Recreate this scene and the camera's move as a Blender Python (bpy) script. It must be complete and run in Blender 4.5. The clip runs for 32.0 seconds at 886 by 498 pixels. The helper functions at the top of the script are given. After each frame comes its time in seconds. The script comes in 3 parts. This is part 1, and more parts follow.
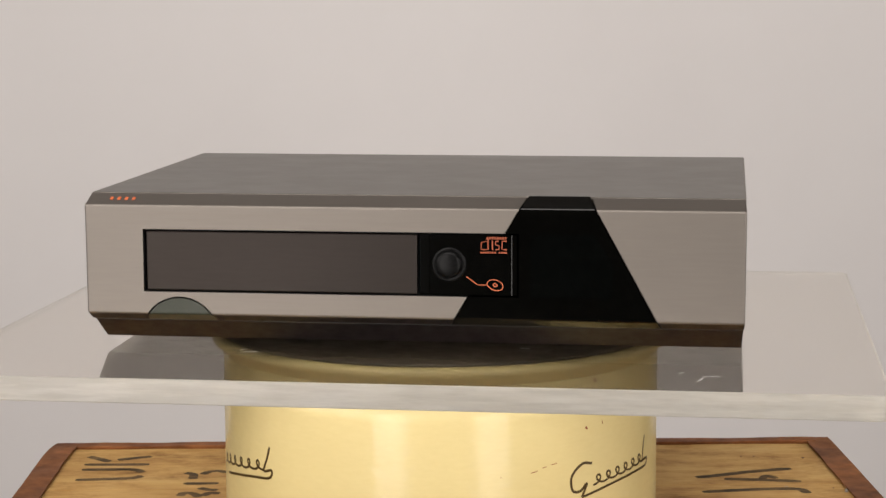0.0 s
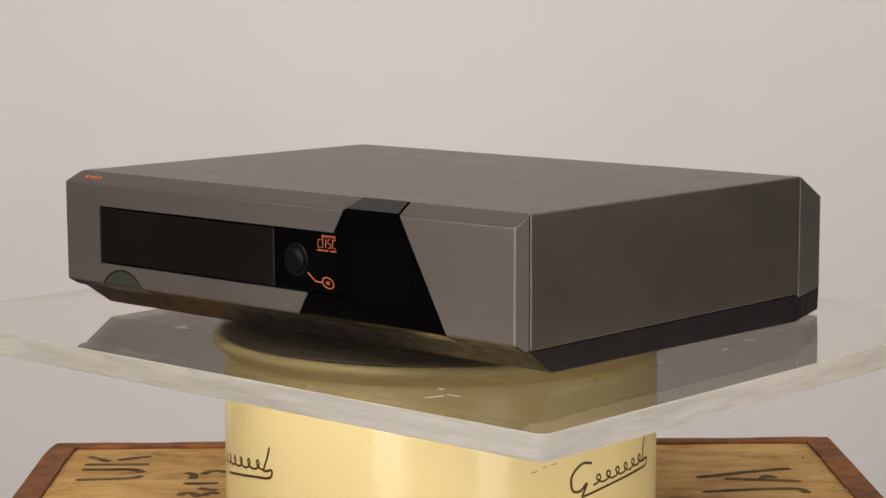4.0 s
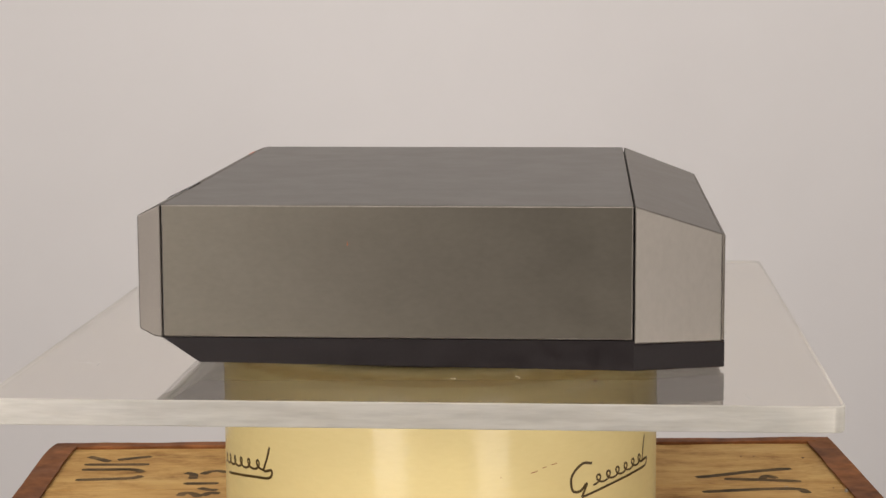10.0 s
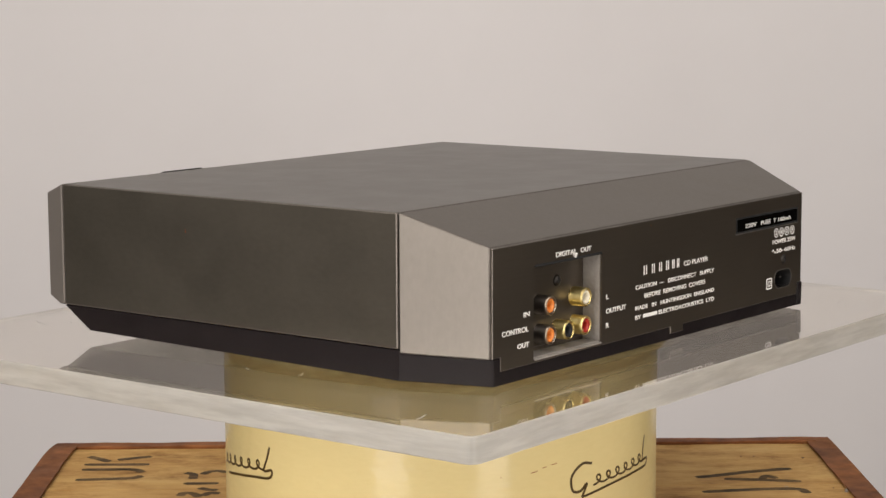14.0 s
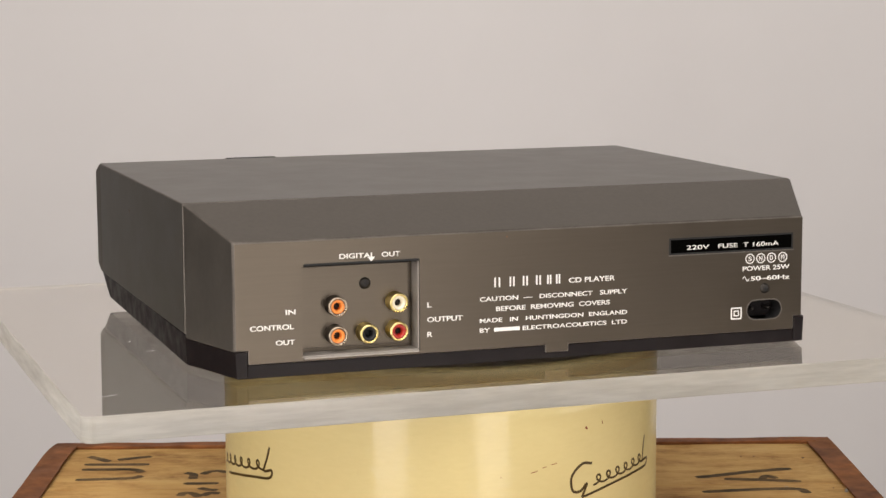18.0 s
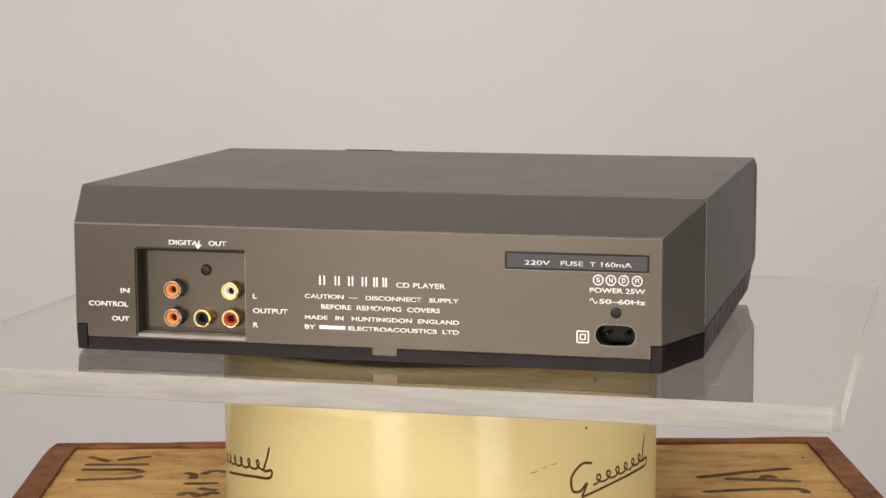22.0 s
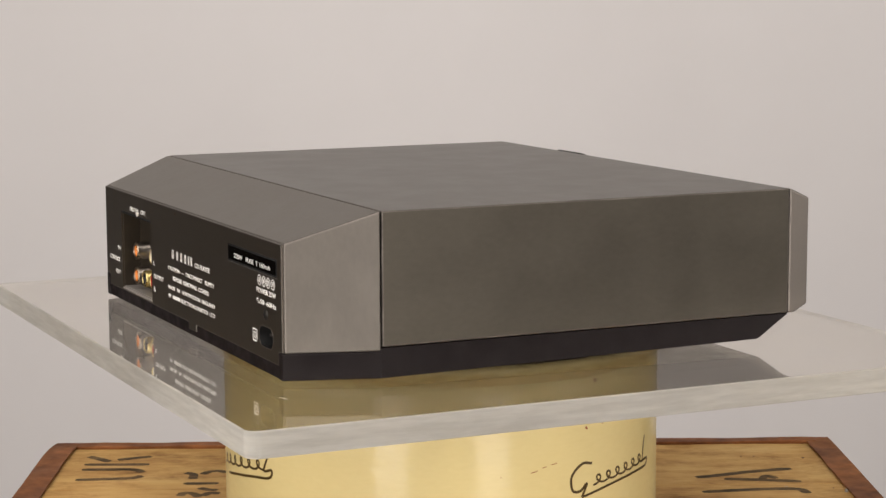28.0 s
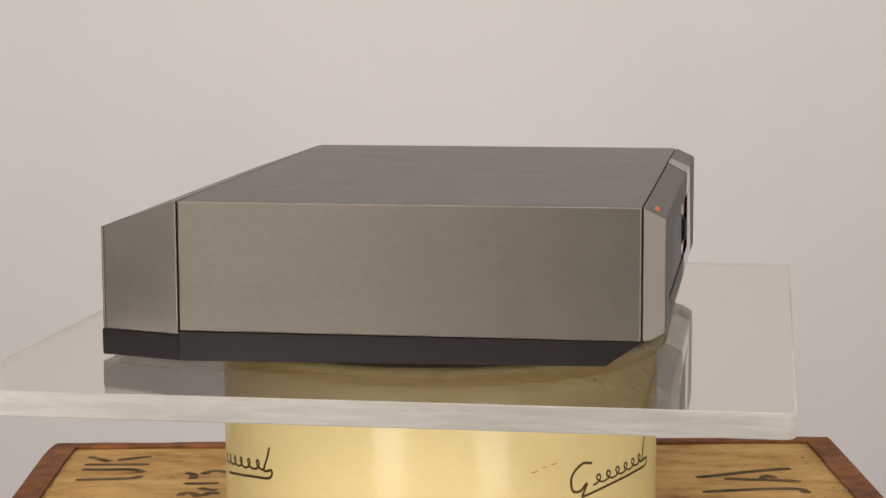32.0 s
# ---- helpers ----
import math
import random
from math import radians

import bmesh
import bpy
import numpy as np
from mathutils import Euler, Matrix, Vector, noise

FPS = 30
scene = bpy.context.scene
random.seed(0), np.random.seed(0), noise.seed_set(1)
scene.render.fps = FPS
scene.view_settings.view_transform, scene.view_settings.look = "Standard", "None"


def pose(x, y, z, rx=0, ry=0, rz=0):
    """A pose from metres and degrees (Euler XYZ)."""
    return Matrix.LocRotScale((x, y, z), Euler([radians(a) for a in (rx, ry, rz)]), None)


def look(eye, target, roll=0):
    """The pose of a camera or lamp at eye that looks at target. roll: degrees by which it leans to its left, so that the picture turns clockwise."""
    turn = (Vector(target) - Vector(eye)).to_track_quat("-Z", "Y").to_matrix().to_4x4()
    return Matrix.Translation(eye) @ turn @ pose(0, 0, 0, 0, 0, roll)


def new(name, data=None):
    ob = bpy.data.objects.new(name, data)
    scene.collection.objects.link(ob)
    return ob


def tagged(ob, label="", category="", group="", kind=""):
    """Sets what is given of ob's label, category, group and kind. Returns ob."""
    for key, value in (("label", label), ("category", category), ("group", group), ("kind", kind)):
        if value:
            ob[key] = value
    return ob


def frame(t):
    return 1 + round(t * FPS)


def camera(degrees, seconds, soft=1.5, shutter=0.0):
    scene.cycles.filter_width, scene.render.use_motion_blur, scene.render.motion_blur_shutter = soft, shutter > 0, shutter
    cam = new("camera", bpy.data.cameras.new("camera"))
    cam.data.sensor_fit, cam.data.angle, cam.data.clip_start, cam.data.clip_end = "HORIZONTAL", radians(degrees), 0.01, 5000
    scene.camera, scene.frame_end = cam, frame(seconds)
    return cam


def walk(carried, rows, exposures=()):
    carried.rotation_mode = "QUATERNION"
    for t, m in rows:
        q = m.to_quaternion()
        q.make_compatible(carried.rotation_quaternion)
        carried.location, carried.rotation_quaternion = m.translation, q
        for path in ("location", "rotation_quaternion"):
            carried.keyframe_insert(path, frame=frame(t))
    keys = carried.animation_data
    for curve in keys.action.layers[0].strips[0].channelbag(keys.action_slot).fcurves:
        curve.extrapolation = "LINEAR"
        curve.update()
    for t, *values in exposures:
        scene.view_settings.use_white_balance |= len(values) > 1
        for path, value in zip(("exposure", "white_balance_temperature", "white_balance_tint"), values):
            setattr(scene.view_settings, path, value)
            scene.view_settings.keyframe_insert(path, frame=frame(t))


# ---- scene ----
cam = camera(24.04, 32.0, soft=1.5)
EYE = Vector((0, -1.1274, 0.189))
AIM = EYE + Vector((math.sin(radians(0.0814)) * math.cos(radians(7.6702)), math.cos(radians(0.0814)) * math.cos(radians(7.6702)), -math.sin(radians(7.6702))))
VIEW = look(EYE, AIM, -0.2356)
walk(cam, [(0, VIEW), (32, VIEW)])

# ---- light ----
world = bpy.data.worlds.new("world")
scene.world = world
world.use_nodes = True
world.node_tree.nodes["Background"].inputs[0].default_value = (1.0, 0.97, 0.95, 1)
world.node_tree.nodes["Background"].inputs[1].default_value = 0.018


def area_lamp(name, eye, target, w, h, watts, colour):
    d = bpy.data.lights.new(name, "AREA")
    d.shape, d.size, d.size_y, d.energy, d.color = "RECTANGLE", w, h, watts, colour
    ob = new(name, d)
    ob.matrix_world = look(eye, target)
    return ob


def on_ring(az, r, z):
    return Vector((r * math.sin(radians(az)), -r * math.cos(radians(az)), z))


WARM = (1.0, 0.933, 0.89)
area_lamp("softbox_lamp", on_ring(-25.0, 1.9, 0.15), (0, 0, 0.05), 0.575, 1.5, 17.0, WARM)
area_lamp("softbox_lamp", on_ring(25.3, 1.9, 0.15), (0, 0, 0.05), 0.56, 1.5, 14.6, WARM)
area_lamp("side_lamp", on_ring(-56, 1.8, 0.50), (0, -0.1, 0), 0.9, 0.7, 11, WARM)
area_lamp("side_lamp", on_ring(74, 1.8, 0.45), (0, -0.1, 0), 0.9, 0.7, 10.5, WARM)
# unseen fill, added to brighten the wall, can and crate top
area_lamp("front_fill_lamp", (-0.4, -1.3, 1.85), (-0.1, 0.5, 0), 2.4, 0.9, 42.0, WARM)
scene.view_settings.exposure = 0.0


# ---- materials ----
def material(name):
    m = bpy.data.materials.new(name)
    m.use_nodes = True
    nt = m.node_tree
    return m, nt, nt.nodes["Principled BSDF"]


def node(nt, kind, **values):
    n = nt.nodes.new(kind)
    for k, v in values.items():
        n.inputs[k].default_value = v
    return n


def coords(nt, scale=(1, 1, 1)):
    tc = nt.nodes.new("ShaderNodeTexCoord")
    mp = nt.nodes.new("ShaderNodeMapping")
    mp.inputs["Scale"].default_value = scale
    nt.links.new(tc.outputs["Object"], mp.inputs["Vector"])
    return mp.outputs["Vector"]


def noise_at(nt, vec, scale, detail=4.0, rough=0.55):
    n = node(nt, "ShaderNodeTexNoise", Scale=scale, Detail=detail, Roughness=rough)
    nt.links.new(vec, n.inputs["Vector"])
    return n.outputs["Fac"]


def spread(nt, fac, lo, hi, out_lo, out_hi):
    n = nt.nodes.new("ShaderNodeMapRange")
    for i, v in enumerate((lo, hi, out_lo, out_hi)):
        n.inputs[i + 1].default_value = v
    nt.links.new(fac, n.inputs[0])
    return n.outputs[0]


def ramp(nt, fac, stops):
    n = nt.nodes.new("ShaderNodeValToRGB")
    e = n.color_ramp.elements
    while len(e) < len(stops):
        e.new(0.5)
    for i, (p, c) in enumerate(stops):
        e[i].position, e[i].color = p, (*c, 1)
    nt.links.new(fac, n.inputs[0])
    return n.outputs[0]


def bump(nt, b, fac, strength, distance):
    n = node(nt, "ShaderNodeBump", Strength=strength, Distance=distance)
    nt.links.new(fac, n.inputs["Height"])
    nt.links.new(n.outputs[0], b.inputs["Normal"])


def surface(name, dark, light, rough=0.5, metal=0.0, scale=60, grain=(1, 1, 1), relief=0.0, depth=0.0003, coat=0.0, spread_rough=0.08, spec=0.5, coat_rough=0.1, broad_scale=0.13, ripple=0.0):
    """Two tones mixed by coarse and fine grain, with uneven gloss."""
    m, nt, b = material(name)
    v = coords(nt, grain)
    fine, broad = noise_at(nt, v, scale, 6, 0.6), noise_at(nt, coords(nt), scale * broad_scale, 3)
    mix = nt.nodes.new("ShaderNodeMath")
    mix.operation = "MULTIPLY_ADD"
    mix.inputs[1].default_value = 0.5
    nt.links.new(fine, mix.inputs[0])
    half = nt.nodes.new("ShaderNodeMath")
    half.operation = "MULTIPLY"
    half.inputs[1].default_value = 0.5
    nt.links.new(broad, half.inputs[0])
    nt.links.new(half.outputs[0], mix.inputs[2])
    nt.links.new(ramp(nt, mix.outputs[0], [(0.36, dark), (0.64, light)]), b.inputs["Base Color"])
    nt.links.new(spread(nt, broad, 0.35, 0.65, rough - spread_rough, rough + spread_rough), b.inputs["Roughness"])
    b.inputs["Metallic"].default_value = metal
    b.inputs["Specular IOR Level"].default_value = spec
    b.inputs["Coat Weight"].default_value = coat
    b.inputs["Coat Roughness"].default_value = coat_rough
    if relief:
        bump(nt, b, fine, relief, depth)
    if ripple:
        n = node(nt, "ShaderNodeBump", Strength=ripple, Distance=0.0004)
        nt.links.new(noise_at(nt, coords(nt, (1, 1, 2.2)), 95, 3), n.inputs["Height"])
        nt.links.new(n.outputs[0], b.inputs["Coat Normal"])
    return m


WALL = surface("wall_paint", (0.712, 0.690, 0.680), (0.747, 0.726, 0.716), 0.85, 0, 5, relief=0.05, depth=0.002, spread_rough=0.03, spec=0.2)
FLOOR = surface("floor_paint", (0.060, 0.046, 0.036), (0.085, 0.067, 0.053), 0.7, 0, 9)
CEIL = surface("ceiling_paint", (0.28, 0.268, 0.255), (0.33, 0.318, 0.30), 0.9, 0, 5)
SIDEWALL = surface("dark_wall_paint", (0.0165, 0.0100, 0.0070), (0.024, 0.0150, 0.0108), 0.85, 0, 5)
SILVER = surface("silver_grey_metal", (0.183, 0.1645, 0.145), (0.197, 0.177, 0.156), 0.50, 0.9, 900, (0.05, 1, 1), 0.006, 0.0002, spread_rough=0.015, broad_scale=0.02)
COWL = surface("grey_cowl_metal", (0.188, 0.171, 0.149), (0.212, 0.193, 0.169), 0.43, 0.9, 420, (1, 1, 0.5), 0.008, 0.0002, spread_rough=0.02, broad_scale=0.14)
DARKGREY = surface("dark_grey_paint", (0.086, 0.0755, 0.0580), (0.099, 0.0875, 0.0685), 0.41, 0.85, 420, (0.5, 0.5, 1), 0.02, 0.0002, coat=0.24, coat_rough=0.38, spread_rough=0.02, broad_scale=0.1)
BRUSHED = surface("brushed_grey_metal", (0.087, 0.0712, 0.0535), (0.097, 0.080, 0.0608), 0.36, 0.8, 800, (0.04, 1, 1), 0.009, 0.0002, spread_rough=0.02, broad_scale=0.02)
DOOR = surface("tray_door_paint", (0.0150, 0.0112, 0.0090), (0.0195, 0.0148, 0.0120), 0.36, 0.75, 700, (0.1, 1, 1), 0.02, 0.0002, spread_rough=0.02, broad_scale=0.02)
GLOSSBLACK = surface("black_gloss_acrylic", (0.0012, 0.0012, 0.001), (0.002, 0.002, 0.0017), 0.055, 0, 300, spread_rough=0.01, spec=0.26)
WINDOWBLACK = surface("black_display_window", (0.0012, 0.0014, 0.0013), (0.002, 0.0024, 0.0022), 0.045, 0, 300, spread_rough=0.01, spec=0.42)
PLASTIC = surface("black_plastic", (0.0074, 0.0052, 0.0054), (0.0104, 0.0076, 0.0078), 0.42, 0, 900, relief=0.12, depth=0.0002, spec=0.16)
SEAM = surface("seam_black", (0.004, 0.004, 0.004), (0.007, 0.007, 0.007), 0.7, 0, 200)
BUTTON = surface("button_rubber", (0.004, 0.004, 0.004), (0.006, 0.006, 0.006), 0.32, 0, 500, spec=0.10)
GREEN = surface("green_filter_plastic", (0.026, 0.030, 0.020), (0.033, 0.037, 0.025), 0.4, 0, 300, spec=0.3)
ORANGE_INK = surface("orange_print", (0.50, 0.115, 0.040), (0.60, 0.15, 0.052), 0.6, 0, 500)
EMBLEM_INK = surface("dull_orange_print", (0.31, 0.062, 0.020), (0.40, 0.09, 0.030), 0.6, 0, 500)
WHITE_INK = surface("white_print", (0.78, 0.76, 0.72), (0.88, 0.86, 0.82), 0.6, 0, 500)
# paler edges: paint worn to metal, with edge highlights put into the same colour
EDGE = surface("worn_edge_highlight_metal", (0.135, 0.120, 0.103), (0.215, 0.192, 0.168), 0.45, 0.8, 700)
# pale tone that stands for lamplight inside the rear recess
RECESS_LIT = surface("lit_recess_metal", (0.30, 0.275, 0.245), (0.40, 0.37, 0.335), 0.5, 0.45, 500)
GOLD = surface("gold_plate", (0.66, 0.52, 0.20), (0.80, 0.66, 0.30), 0.33, 1, 400)
SOCKET_GREY = surface("grey_socket_plastic", (0.20, 0.175, 0.15), (0.27, 0.24, 0.21), 0.34, 1.0, 400)
CREAM_METAL = surface("pale_nickel_plate", (0.37, 0.30, 0.225), (0.46, 0.38, 0.29), 0.34, 1.0, 400)
ORANGE_PL = surface("orange_plastic", (0.70, 0.21, 0.035), (0.80, 0.27, 0.055), 0.35, 0, 400)
RED_PL = surface("red_plastic", (0.32, 0.02, 0.012), (0.42, 0.03, 0.02), 0.35, 0, 400)
WHITE_PL = surface("cream_plastic", (0.72, 0.66, 0.50), (0.82, 0.76, 0.6), 0.35, 0, 400)
STEEL = surface("blackened_steel", (0.024, 0.021, 0.018), (0.040, 0.035, 0.030), 0.38, 0.7, 800)
FOOT = surface("rubber", (0.02, 0.02, 0.02), (0.03, 0.03, 0.03), 0.8, 0, 300)
PLATTER = surface("black_platter", (0.050, 0.041, 0.028), (0.100, 0.083, 0.058), 0.5, 0, 70)
CREAM = surface("cream_enamel", (0.485, 0.405, 0.186), (0.515, 0.433, 0.204), 0.6, 0, 160, (1, 1, 3), 0.0, 0.0006, coat=0.55, coat_rough=0.07, ripple=0.9)
INK = surface("dark_brown_ink", (0.035, 0.02, 0.004), (0.055, 0.033, 0.008), 0.4, 0, 300)
RUST = surface("rust_spot", (0.15, 0.045, 0.016), (0.24, 0.075, 0.028), 0.8, 0, 900)
MARKER = surface("black_marker", (0.028, 0.022, 0.016), (0.20, 0.13, 0.065), 0.9, 0, 420, (0.25, 1, 1), spec=0.1)
BINDING = surface("brown_fibre_binding", (0.095, 0.033, 0.012), (0.30, 0.125, 0.050), 0.7, 0, 75, relief=0.3, depth=0.001, spec=0.12, broad_scale=0.3)
KNOT = surface("wood_knot", (0.07, 0.03, 0.012), (0.15, 0.075, 0.03), 0.7, 0, 300)
NAIL = surface("nail_steel", (0.22, 0.19, 0.15), (0.40, 0.35, 0.29), 0.5, 0.7, 600)
SCRATCH = surface("scratch_white", (0.6, 0.6, 0.6), (0.8, 0.8, 0.8), 0.5, 0, 900)


def wood():
    m, nt, b = material("pine_board")
    v = coords(nt, (1.6, 7, 7))
    warp = noise_at(nt, v, 7, 6, 0.6)
    fine = noise_at(nt, coords(nt, (3, 60, 60)), 12, 4)
    stain = noise_at(nt, coords(nt, (1, 1.8, 1)), 20, 8, 0.72)
    base = ramp(nt, warp, [(0.25, (0.43, 0.245, 0.083)), (0.5, (0.58, 0.368, 0.136)), (0.75, (0.65, 0.448, 0.188))])
    dirt = ramp(nt, stain, [(0.30, (0.40, 0.31, 0.23)), (0.42, (0.76, 0.69, 0.61)), (0.52, (0.94, 0.92, 0.89)), (0.64, (1, 1, 1))])
    line = ramp(nt, fine, [(0.35, (0.93, 0.90, 0.86)), (0.55, (1, 1, 1))])
    one = nt.nodes.new("ShaderNodeMix")
    one.data_type, one.blend_type = "RGBA", "MULTIPLY"
    one.inputs[0].default_value = 1
    nt.links.new(base, one.inputs[6])
    nt.links.new(dirt, one.inputs[7])
    two = nt.nodes.new("ShaderNodeMix")
    two.data_type, two.blend_type = "RGBA", "MULTIPLY"
    two.inputs[0].default_value = 1
    nt.links.new(one.outputs[2], two.inputs[6])
    nt.links.new(line, two.inputs[7])
    nt.links.new(two.outputs[2], b.inputs["Base Color"])
    b.inputs["Roughness"].default_value = 0.75
    b.inputs["Specular IOR Level"].default_value = 0.15
    bump(nt, b, fine, 0.25, 0.0006)
    return m


def clear(name, rough, tint, frost=0.0, ior=1.49, smear=0.0, polish=0.0):
    """Clear acrylic; frost adds the milky, streaked skin that a saw and a scraper leave."""
    m = bpy.data.materials.new(name)
    m.use_nodes = True
    nt = m.node_tree
    nt.nodes.remove(nt.nodes["Principled BSDF"])
    g = node(nt, "ShaderNodeBsdfGlass", Color=(*tint, 1), Roughness=rough, IOR=ior)
    out = g
    if smear:
        nt.links.new(spread(nt, noise_at(nt, coords(nt, (1, 1.8, 1)), 24, 4), 0.42, 0.70, 0.0, smear), g.inputs["Roughness"])
    if polish:
        # hard polished skin: extra gloss towards grazing view
        lw = node(nt, "ShaderNodeLayerWeight", Blend=0.5)
        gl = node(nt, "ShaderNodeBsdfGlossy", Roughness=0.02)
        out = nt.nodes.new("ShaderNodeMixShader")
        nt.links.new(spread(nt, lw.outputs["Facing"], 0.5, 0.85, 0.0, polish), out.inputs[0])
        nt.links.new(g.outputs[0], out.inputs[1])
        nt.links.new(gl.outputs[0], out.inputs[2])
    if frost:
        bump(nt, g, noise_at(nt, coords(nt, (4, 4, 22)), 6, 4), 0.1, 0.003)
        d = nt.nodes.new("ShaderNodeBsdfDiffuse")
        t = nt.nodes.new("ShaderNodeBsdfTranslucent")
        scraped = ramp(nt, noise_at(nt, coords(nt, (1, 1, 10)), 24, 5, 0.6), [(0.36, (0.79, 0.775, 0.715)), (0.64, (0.89, 0.88, 0.825))])
        nt.links.new(scraped, d.inputs["Color"])
        nt.links.new(scraped, t.inputs["Color"])
        mt = node(nt, "ShaderNodeMixShader", Fac=0.62)
        nt.links.new(d.outputs[0], mt.inputs[1])
        nt.links.new(t.outputs[0], mt.inputs[2])
        milky = nt.nodes.new("ShaderNodeMixShader")
        patch = noise_at(nt, coords(nt, (1, 1, 9)), 28, 5, 0.6)
        nt.links.new(spread(nt, patch, 0.40, 0.60, frost - 0.05, frost + 0.05), milky.inputs[0])
        nt.links.new(g.outputs[0], milky.inputs[1])
        nt.links.new(mt.outputs[0], milky.inputs[2])
        # scraped gloss, seen when one looks along the edge
        streak = noise_at(nt, coords(nt, (1, 1, 7)), 26, 3, 0.5)
        gl = node(nt, "ShaderNodeBsdfGlossy", Roughness=0.08)
        bump(nt, gl, streak, 1.0, 0.006)
        fr = node(nt, "ShaderNodeLayerWeight", Blend=0.5)
        out = nt.nodes.new("ShaderNodeMixShader")
        nt.links.new(spread(nt, fr.outputs["Facing"], 0.48, 0.72, 0.0, 0.14), out.inputs[0])
        nt.links.new(milky.outputs[0], out.inputs[1])
        nt.links.new(gl.outputs[0], out.inputs[2])
    nt.links.new(out.outputs[0], nt.nodes["Material Output"].inputs[0])
    return m


PINE = wood()
ACRYLIC = clear("clear_acrylic", 0.0, (0.955, 0.937, 0.903), ior=1.5, smear=0.06, polish=0.36)
ACRYLIC_UNDER = clear("clear_acrylic_underside", 0.0, (0.955, 0.937, 0.903), ior=1.5)
SAWN = clear("sawn_acrylic_edge", 0.10, (0.98, 0.98, 0.97), 0.76)


# ---- building helpers ----
def link_mesh(name, bm, mats, parent=None, label="", recalc=True):
    if recalc:
        bmesh.ops.recalc_face_normals(bm, faces=bm.faces)
    me = bpy.data.meshes.new(name)
    bm.to_mesh(me)
    bm.free()
    for mt in mats if isinstance(mats, (list, tuple)) else [mats]:
        me.materials.append(mt)
    ob = new(name, me)
    ob.parent = parent
    if label:
        tagged(ob, label)
    return ob


def part(name, bm, material_, parent, label=""):
    return link_mesh(name, bm, material_, parent, label)


def solid(verts, faces, bevel=0.0, segments=2, edge_mat=-1):
    bm = bmesh.new()
    vs = [bm.verts.new(v) for v in verts]
    for f in faces:
        bm.faces.new([vs[i] for i in f])
    bmesh.ops.recalc_face_normals(bm, faces=bm.faces)
    if bevel:
        bmesh.ops.bevel(bm, geom=list(bm.edges), offset=bevel, segments=segments, affect="EDGES", profile=0.5, clamp_overlap=True, material=edge_mat)
    return bm


def box(x0, x1, y0, y1, z0, z1, bevel=0.0, segments=2, edge_mat=-1):
    v = [(x, y, z) for x in (x0, x1) for y in (y0, y1) for z in (z0, z1)]
    return solid(v, [(0, 1, 3, 2), (4, 6, 7, 5), (0, 4, 5, 1), (2, 3, 7, 6), (0, 2, 6, 4), (1, 5, 7, 3)], bevel, segments, edge_mat)


def prism(outline, y0, y1, bevel=0.0, edge_mat=-1):
    """A plate with an (x, z) outline between two depths."""
    n = len(outline)
    v = [(x, y0, z) for x, z in outline] + [(x, y1, z) for x, z in outline]
    f = [tuple(range(n)), tuple(range(n, 2 * n))] + [(i, (i + 1) % n, n + (i + 1) % n, n + i) for i in range(n)]
    return solid(v, f, bevel, 2, edge_mat)


def lathe(profile, steps=96, axis="Z"):
    """Turn (r, h) points round an axis; points at r = 0 close it."""
    bm = bmesh.new()
    rings = []
    for r, h in profile:
        if r < 1e-7:
            rings.append([bm.verts.new((0, 0, h))])
        else:
            rings.append([bm.verts.new((r * math.cos(2 * math.pi * i / steps), r * math.sin(2 * math.pi * i / steps), h)) for i in range(steps)])
    for a, b in zip(rings, rings[1:]):
        for i in range(steps):
            j = (i + 1) % steps
            if len(a) == 1 and len(b) == 1:
                continue
            if len(a) == 1:
                f = bm.faces.new((a[0], b[i], b[j]))
            elif len(b) == 1:
                f = bm.faces.new((a[i], b[0], a[j]))
            else:
                f = bm.faces.new((a[i], b[i], b[j], a[j]))
            f.smooth = True
    if axis == "Y":
        bmesh.ops.rotate(bm, verts=bm.verts, matrix=Matrix.Rotation(radians(-90), 3, "X"))
    return bm


def moved(bm, x, y, z):
    bmesh.ops.translate(bm, verts=bm.verts, vec=(x, y, z))
    return bm


def carve(ob, bm, mat, operation="DIFFERENCE"):
    """Cut the shape bm out of ob (or keep what both share)."""
    bmesh.ops.recalc_face_normals(bm, faces=bm.faces)
    tool = link_mesh("tool", bm, mat)
    mod = ob.modifiers.new("cut", "BOOLEAN")
    mod.operation, mod.object, mod.solver, mod.material_mode = operation, tool, "EXACT", "TRANSFER"
    bpy.context.view_layer.update()
    dg = bpy.context.evaluated_depsgraph_get()
    me = bpy.data.meshes.new_from_object(ob.evaluated_get(dg))
    ob.modifiers.clear()
    ob.data = me
    bpy.data.objects.remove(tool)


